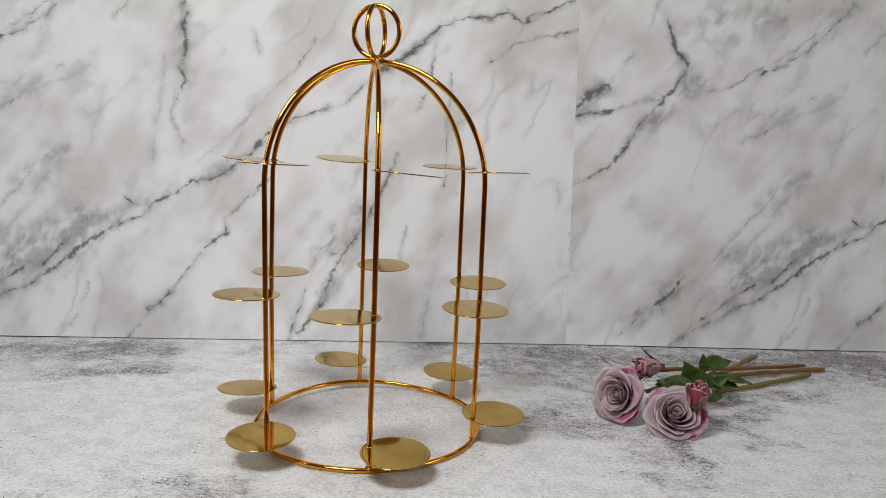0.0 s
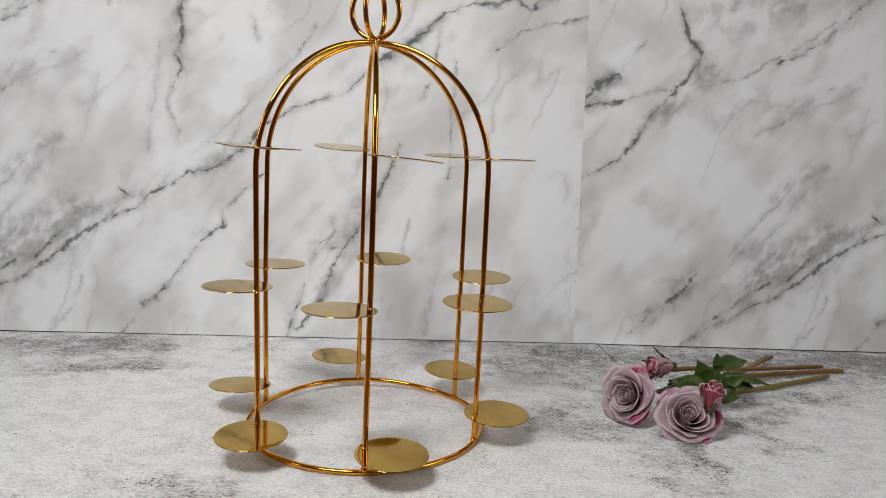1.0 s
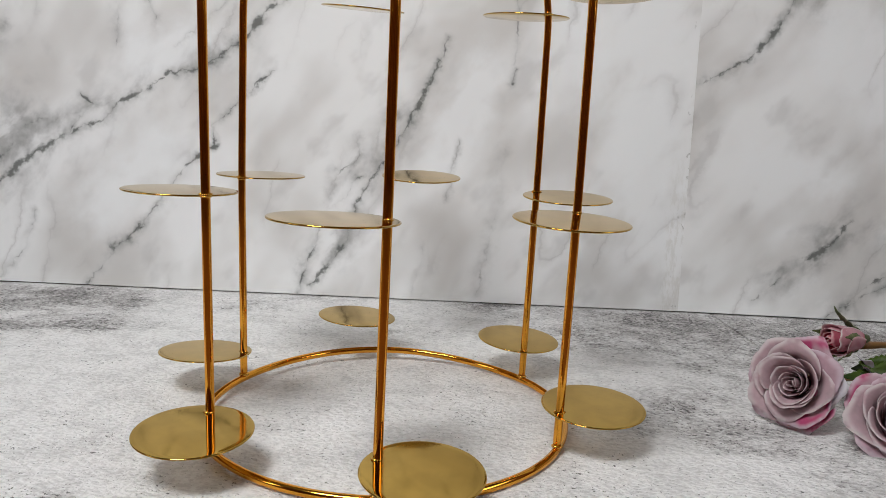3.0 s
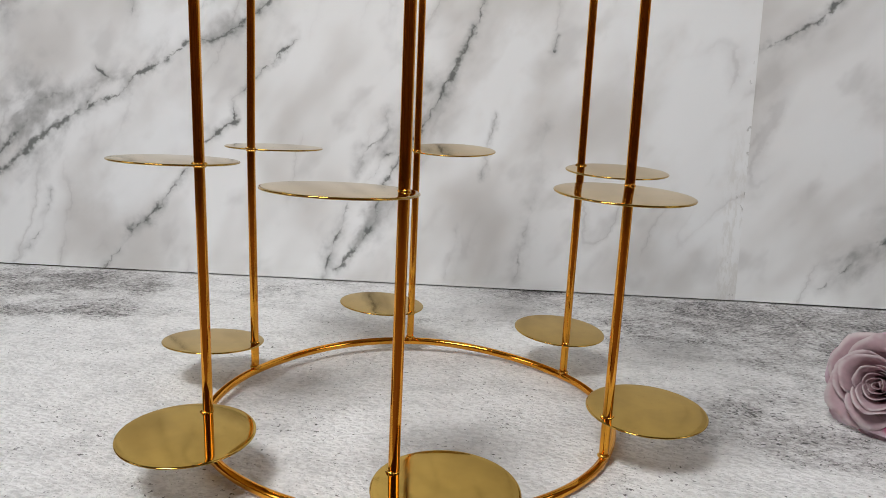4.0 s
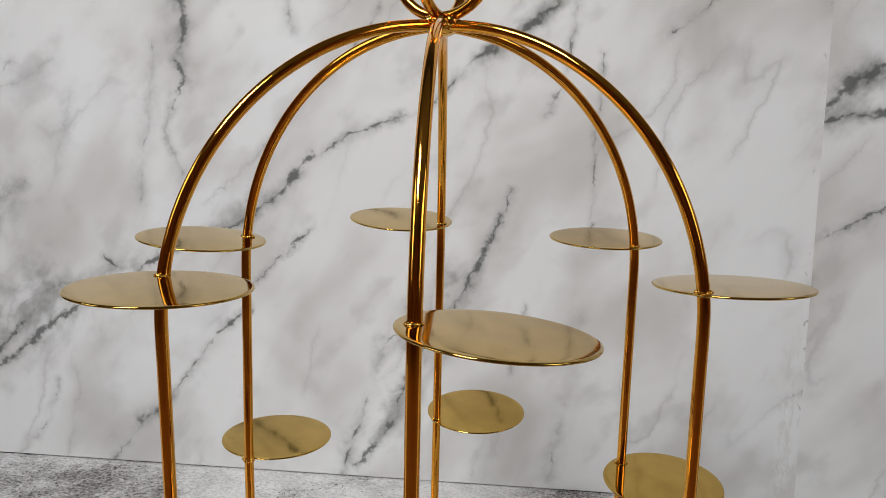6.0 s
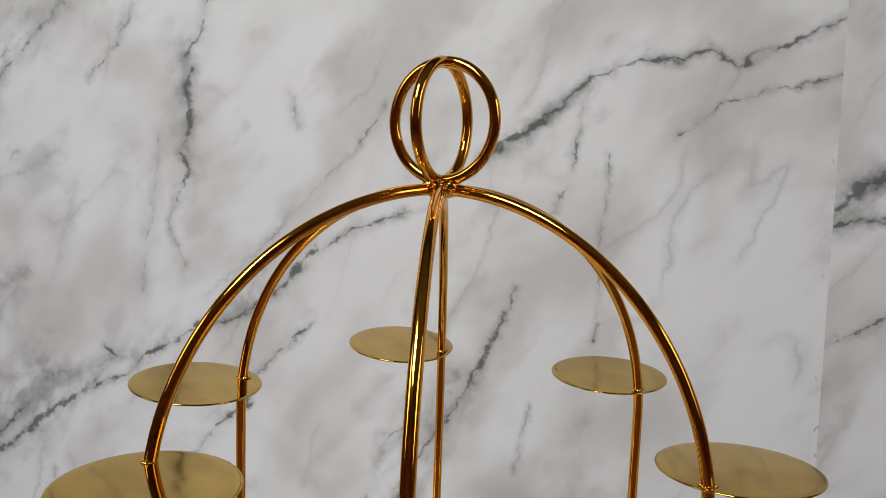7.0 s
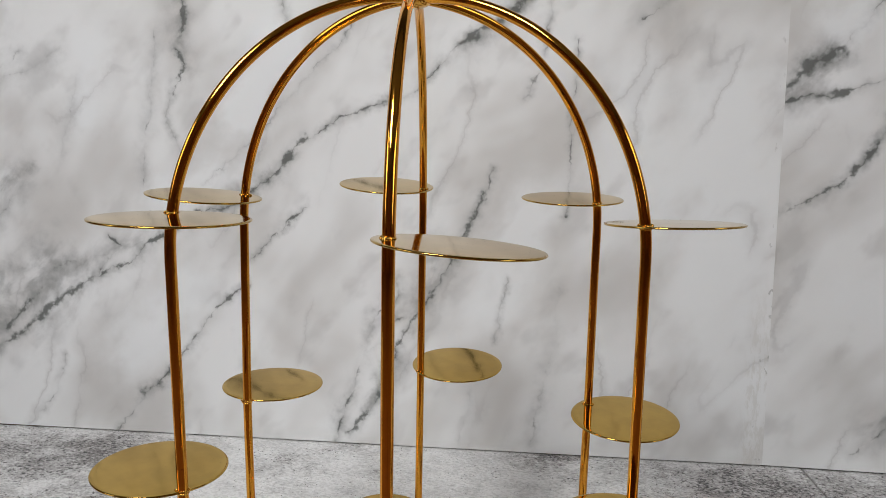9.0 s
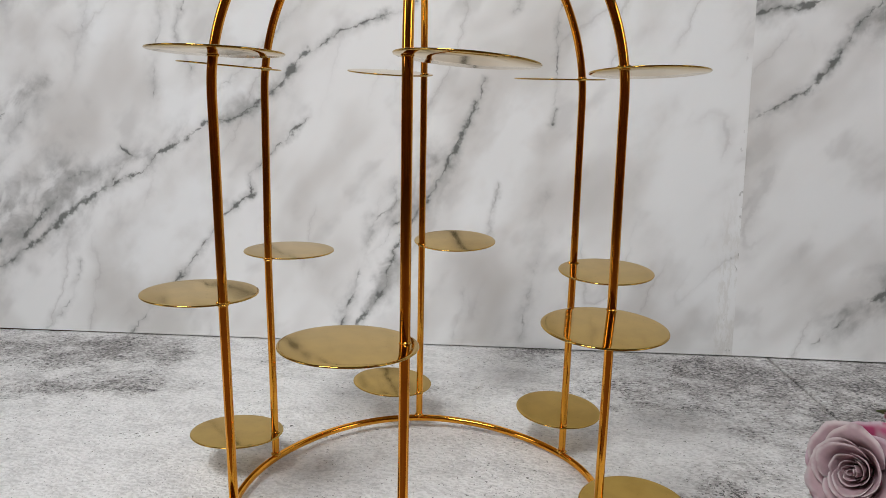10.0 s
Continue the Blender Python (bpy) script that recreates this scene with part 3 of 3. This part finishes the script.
def plate(upright, x, y, z, slope_x, slope_y):
    """One round plate; its tube passes near the rim, with a bead of weld on top."""
    global first_plate
    fx, fy = FEET[upright]
    if first_plate is None:
        ob = first_plate = part("plate", plate_mesh(), GOLD_PLATE)
    else:
        ob = new("plate", first_plate.data)
    up = Vector((-slope_x, -slope_y, 1)).normalized()
    turn = Vector((0, 0, 1)).rotation_difference(up).to_matrix().to_4x4()
    ob.parent = stand
    ob.matrix_parent_inverse = Matrix.Translation((-CENTRE.x, -CENTRE.y, 0))
    ob.matrix_basis = Matrix.Translation((x, y, z)) @ turn
    bead = bmesh.new()
    inward = 1 - math.sqrt(1 - max(0.0, (z - ARCH_FROM) / RISE) ** 2)
    fx, fy = fx + lean_at(upright, z) + (CENTRE.x - fx) * inward, fy + (CENTRE.y - fy) * inward
    level = z + slope_x * (fx - x) + slope_y * (fy - y)
    for k in range(11):
        a = k * math.tau / 11 + x * 40
        here = ob.matrix_basis.inverted() @ Vector((fx + 0.0027 * math.cos(a), fy + 0.0027 * math.sin(a), level))
        lump(bead, here + Vector((0, 0, 0.0003)), 0.0008 + 0.0009 * (k in (2, 6, 7)), (1.3, 1.3, 0.75), x * 90 + k)
        lump(bead, here + Vector((0, 0, -0.0014)), 0.0010, (1.2, 1.2, 0.8), y * 90 + k)
    part("weld", bead, GOLD_WELD, ob)


# lowest tier
plate("back_left", -0.0384, 1.2320, 0.0343, -0.015, -0.062)
plate("front_left", 0.0036, 1.0600, 0.0335, 0.002, 0.050)
plate("back", 0.0880, 1.3490, 0.0410, -0.057, 0.003)
plate("back_right", 0.2555, 1.3018, 0.0365, -0.050, 0.050)
plate("front_right", 0.2935, 1.1286, 0.0350, -0.005, 0.055)
plate("front", 0.1604, 1.0145, 0.0311, -0.012, 0.063)
# middle tier
plate("back_left", 0.0016, 1.2750, 0.1929, -0.008, 0.004)
plate("front_left", -0.0218, 1.1172, 0.1920, -0.017, -0.009)
plate("back", 0.1505, 1.3462, 0.1928, -0.002, 0.083)
plate("back_right", 0.2842, 1.2463, 0.1868, -0.003, 0.064)
plate("front_right", 0.2554, 1.0778, 0.1866, -0.023, 0.045)
plate("front", 0.1008, 1.0207, 0.1886, -0.020, -0.019)
# top tier
plate("front_left", 0.0150, 1.0652, 0.3538, -0.020, -0.015)
plate("back_left", -0.0271, 1.2141, 0.3531, -0.077, 0.022)
plate("back", 0.0869, 1.3347, 0.3549, -0.049, 0.095)
plate("back_right", 0.2428, 1.2980, 0.3497, 0.000, 0.050)
plate("front_right", 0.2868, 1.1408, 0.3486, 0.020, -0.055)
plate("front", 0.1652, 1.0302, 0.3486, -0.072, -0.040)


# ---- roses ----
def petal(radius, height, half_width, theta, curl, seed, base=0.003, flare=0.7, close=0.0):
    """A cupped petal round the z axis, its lip curled outwards by curl."""
    bm = bmesh.new()
    uv = bm.loops.layers.uv.new("UVMap")
    nu, nv = 14, 12
    grid, where = [], {}
    for j in range(nv + 1):
        row = []
        for i in range(nu + 1):
            u, v = 2 * i / nu - 1, j / nv
            vv = v * (1 - 0.13 * u * u - 0.10 * u ** 6 + 0.045 * noise.noise(Vector((u * 2.6, seed, 0))) + 0.03 * math.exp(-((u - 0.1) / 0.2) ** 2))
            rho = base + (radius - base) * vv ** flare
            rho *= 1 - close * vv ** 3
            z = height * vv
            lip = max(0.0, (vv - 0.70) / 0.30) ** 2 * (1 + 0.6 * noise.noise(Vector((u * 1.3, seed, 5))))
            rho += curl * (0.0062 * lip + 0.0020 * u ** 6 * v)
            z -= curl * 0.0042 * lip
            a = theta + u * half_width * (0.70 + 0.30 * math.sin(math.pi * min(1, v * 0.75)))
            rho *= 1 + 0.05 * noise.noise(Vector((u * 1.6, v * 2, seed))) + 0.13 * u
            z += 0.0026 * v * noise.noise(Vector((u * 2.2, v * 1.5, seed + 9)))
            vert = bm.verts.new((rho * math.cos(a), rho * math.sin(a), z))
            where[vert] = ((u + 1) / 2, v)
            row.append(vert)
        grid.append(row)
    for a, b in zip(grid, grid[1:]):
        for i in range(nu):
            f = bm.faces.new((a[i], a[i + 1], b[i + 1], b[i]))
            for loop in f.loops:
                loop[uv].uv = where[loop.vert]
    bmesh.ops.recalc_face_normals(bm, faces=bm.faces)
    bmesh.ops.solidify(bm, geom=bm.faces[:], thickness=0.00022)
    return bm


def leaf_mesh(length, width, fold, droop, seed):
    """A serrated leaf along x, folded on its midrib."""
    bm = bmesh.new()
    n, rows = 22, []
    for i in range(n + 1):
        t = i / n
        w = width * math.sin(math.pi * t ** 0.75) * (1 + (0.10 if i % 2 else -0.07)) + 0.0006
        z = droop * t * t + 0.0025 * noise.noise(Vector((t * 3, seed, 0)))
        rows.append([bm.verts.new((length * t, s * w, z + fold * abs(s) * w + 0.0016 * noise.noise(Vector((t * 7, s * 2, seed))))) for s in (-1, -0.5, 0, 0.5, 1)])
    for a, b in zip(rows, rows[1:]):
        for k in range(4):
            bm.faces.new((a[k], a[k + 1], b[k + 1], b[k]))
    bmesh.ops.recalc_face_normals(bm, faces=bm.faces)
    bmesh.ops.solidify(bm, geom=bm.faces[:], thickness=0.0004)
    return bm


def axis_pose(at, way, spin=0):
    return Matrix.Translation(at) @ Vector(way).to_track_quat("Z", "Y").to_matrix().to_4x4() @ pose(0, 0, 0, 0, 0, spin)


def stem_part(thing, pts, radius, material, label=""):
    bm = tube(bmesh.new(), curve_through(pts, 6), lambda t: radius * (1 + 0.06 * math.sin(t * 23)), 12)
    ob = part("stem", bm, material, thing, label)
    ob.matrix_parent_inverse = thing.matrix_world.inverted()
    return ob


def leaf_part(thing, at, way, up, length, width, seed, fold=0.25, droop=-0.004):
    ob = part("leaf", leaf_mesh(length, width, fold, droop, seed), LEAF, thing)
    x = Vector(way).normalized()
    z = (Vector(up) - x * x.dot(Vector(up))).normalized()
    ob.matrix_parent_inverse = thing.matrix_world.inverted()
    ob.matrix_basis = Matrix.Translation(at) @ Matrix((x, z.cross(x), z)).transposed().to_4x4()
    return ob


def open_rose(at, way, size, spin, seed, label, pale=-1):
    """A full open rose: at is its heart, way the direction it faces."""
    rng = random.Random(seed)
    thing = empty("artificial_rose", (at[0], at[1], 0))
    tagged(thing, label, "flower", "roses on the board")
    head = part("flower_head", tube(bmesh.new(), [(0, 0, -0.006), (0, 0, 0.004), (0, 0, 0.012)], lambda t: 0.005 + 0.002 * t, 12), SEPAL, thing)
    face = axis_pose(Vector(at) - Vector(way).normalized() * 0.034 * size, way, spin)
    head.matrix_parent_inverse = thing.matrix_world.inverted()
    head.matrix_basis = face
    layers = ((2, 0.0032, 0.0345, 1.9, 0.0, 0.42), (3, 0.0062, 0.0355, 1.5, 0.05, 0.45), (3, 0.0098, 0.0365, 1.45, 0.1, 0.48), (3, 0.0150, 0.0385, 1.45, 0.3, 0.50),
              (3, 0.0215, 0.0392, 1.45, 0.55, 0.55), (4, 0.0288, 0.0362, 1.18, 0.8, 0.60), (4, 0.0350, 0.0318, 1.18, 1.0, 0.66), (5, 0.0395, 0.0250, 1.0, 1.0, 0.72))
    for n, (count, rad, high, half, curl, flare) in enumerate(layers):
        for k in range(count):
            theta = n * 2.1 + k * math.tau / count + rng.uniform(-0.22, 0.22)
            bm = petal(rad * rng.uniform(0.90, 1.09) * size, high * rng.uniform(0.93, 1.05) * size, half, theta, curl * rng.uniform(0.7, 1.2), rng.uniform(0, 50), flare=flare)
            part("petal", bm, LILAC if n == 7 and k == pale else MAUVE_BACK if n > 6 or (n == 6 and k % 3 == 0) else MAUVE, head)
    for k in range(5):
        bm = leaf_mesh(0.026, 0.0045, 0.2, -0.006, k + seed)
        ob = part("sepal", bm, SEPAL, head)
        ob.matrix_basis = pose(0, 0, 0.001, 0, 0, 72 * k) @ pose(0.003, 0, 0, 0, -20, 0)
    return thing


def rosebud(at, way, size, spin, seed, label, pale=True):
    """A half-open bud with rolled petals, pale outside."""
    rng = random.Random(seed)
    thing = empty("artificial_rosebud", (at[0], at[1], 0))
    tagged(thing, label, "flower", "rosebuds on the board")
    head = part("flower_head", tube(bmesh.new(), [(0, 0, -0.007), (0, 0, 0.0), (0, 0, 0.008)], lambda t: 0.0035 + 0.003 * t, 12), SEPAL, thing)
    head.matrix_parent_inverse = thing.matrix_world.inverted()
    head.matrix_basis = axis_pose(Vector(at) - Vector(way).normalized() * 0.022 * size, way, spin)
    layers = ((2, 0.0035, 0.040, 1.8, 0.0, 0.4), (3, 0.0075, 0.0415, 1.4, 0.0, 0.40), (3, 0.0115, 0.0415, 1.35, 0.08, 0.42), (3, 0.0150, 0.0390, 1.30, 0.2, 0.44), (2, 0.0172, 0.0345, 1.2, 0.5, 0.46))
    for n, (count, rad, high, half, curl, flare) in enumerate(layers):
        for k in range(count):
            theta = n * 1.3 + k * math.tau / count + rng.uniform(-0.2, 0.2)
            bm = petal(rad * size, high * rng.uniform(0.94, 1.03) * size, half, theta, curl, rng.uniform(0, 50), flare=flare, close=0.58 - 0.085 * n)
            part("petal", bm, PINK_PALE if (n > 2 if pale else n > 3) else PINK, head)
    for k in range(5):
        ob = part("sepal", leaf_mesh(0.040 * size, 0.0036, 0.35, 0.004 - 0.012 * (k % 2), k + seed), SEPAL, head)
        ob.matrix_basis = pose(0, 0, 0.0, 0, 0, 72 * k + 15) @ pose(0.006, 0, 0, 0, -64, 0)
    return thing


rose_a = open_rose((0.475, 1.181, 0.041), (-0.72, -0.62, 0.24), 0.93, 20, 3, "dusty mauve silk rose in full bloom on the board", 3)
stem_part(rose_a, [(0.500, 1.205, 0.031), (0.535, 1.247, 0.022), (0.62, 1.30, 0.012), (0.74, 1.37, 0.008), (0.90, 1.412, 0.006), (0.948, 1.418, 0.006)], 0.0036, STEM, "brown-green plastic stem")
rose_b = open_rose((0.549, 1.136, 0.034), (-0.16, -0.74, 0.66), 0.96, 75, 8, "large dusty mauve silk rose with magenta outer petals")
stem_part(rose_b, [(0.552, 1.165, 0.020), (0.585, 1.215, 0.012), (0.66, 1.28, 0.007), (0.76, 1.325, 0.006), (0.86, 1.368, 0.006), (0.902, 1.388, 0.006)], 0.0037, STEM_GREEN)
bud_a = rosebud((0.531, 1.207, 0.074), (-0.96, -0.28, 0.0), 0.98, 10, 5, "small pink silk rosebud with pale outer petals")
stem_part(bud_a, [(0.552, 1.215, 0.067), (0.60, 1.245, 0.060), (0.68, 1.30, 0.042), (0.80, 1.38, 0.020), (0.925, 1.442, 0.0055)], 0.0033, STEM)
bud_b = rosebud((0.572, 1.128, 0.060), (-0.08, -0.30, 0.92), 1.0, 40, 6, "half-open deep pink silk rosebud with lighter petal edges", False)
stem_part(bud_b, [(0.584, 1.140, 0.042), (0.605, 1.19, 0.034), (0.68, 1.30, 0.024), (0.79, 1.42, 0.014), (0.860, 1.492, 0.008)], 0.0034, STEM)
stem_part(bud_b, [(0.668, 1.285, 0.026), (0.74, 1.37, 0.018), (0.843, 1.478, 0.012)], 0.0030, STEM_GREEN)
leaf_part(bud_a, (0.614, 1.222, 0.036), (-0.42, -0.05, 0.85), (-0.15, -1, 0.25), 0.047, 0.016, 1)
leaf_part(bud_a, (0.642, 1.258, 0.062), (0.95, 0.05, 0.16), (-0.05, -0.6, 0.8), 0.046, 0.0125, 2, 0.15)
leaf_part(bud_a, (0.643, 1.255, 0.052), (-0.20, 0.0, 0.9), (-0.6, -1, 0.2), 0.028, 0.007, 6)
leaf_part(rose_b, (0.644, 1.240, 0.052), (0.95, 0.02, -0.16), (0, -0.45, 1), 0.074, 0.009, 3)
leaf_part(rose_b, (0.634, 1.236, 0.050), (0.9, 0.0, -0.22), (0, -0.7, 0.8), 0.058, 0.013, 4)
leaf_part(rose_a, (0.578, 1.192, 0.044), (-0.90, -0.05, 0.08), (0, -0.65, 0.9), 0.052, 0.008, 5)
leaf_part(rose_a, (0.572, 1.190, 0.047), (-0.80, 0.0, 0.36), (0.2, -0.8, 0.7), 0.034, 0.009, 7, 0.6)
leaf_part(bud_a, (0.622, 1.222, 0.030), (-0.15, -0.35, 0.65), (-0.1, -1, 0.2), 0.046, 0.015, 13, 0.3)
leaf_part(bud_a, (0.636, 1.240, 0.030), (0.55, -0.25, 0.45), (-0.1, -0.9, 0.5), 0.042, 0.012, 15, 0.3)
leaf_part(rose_b, (0.606, 1.196, 0.020), (-0.55, -0.2, 0.35), (0.0, -0.8, 0.7), 0.040, 0.010, 17, 0.3)
leaf_part(rose_a, (0.594, 1.196, 0.054), (-0.9, -0.12, -0.06), (0.0, -0.7, 0.8), 0.052, 0.012, 19, 0.3)
leaf_part(rose_a, (0.584, 1.188, 0.046), (-0.75, -0.15, 0.20), (0.1, -0.9, 0.5), 0.040, 0.013, 21, 0.35)
leaf_part(rose_a, (0.604, 1.214, 0.048), (-0.85, 0.0, -0.02), (0.0, -0.8, 0.6), 0.055, 0.011, 23, 0.3)
leaf_part(bud_b, (0.590, 1.150, 0.046), (0.75, -0.1, 0.20), (0, -0.6, 0.8), 0.030, 0.007, 8)
leaf_part(bud_b, (0.590, 1.152, 0.056), (-0.05, -0.05, 0.9), (-0.1, -1, 0.1), 0.032, 0.005, 11)
fold = part("petal", petal(0.010, 0.022, 1.0, -1.57, 0.3, 3.0), LILAC, bud_a, "pale loose petal")
fold.matrix_parent_inverse = bud_a.matrix_world.inverted()
fold.matrix_basis = axis_pose((0.556, 1.198, 0.046), (-0.25, -0.10, 0.9))
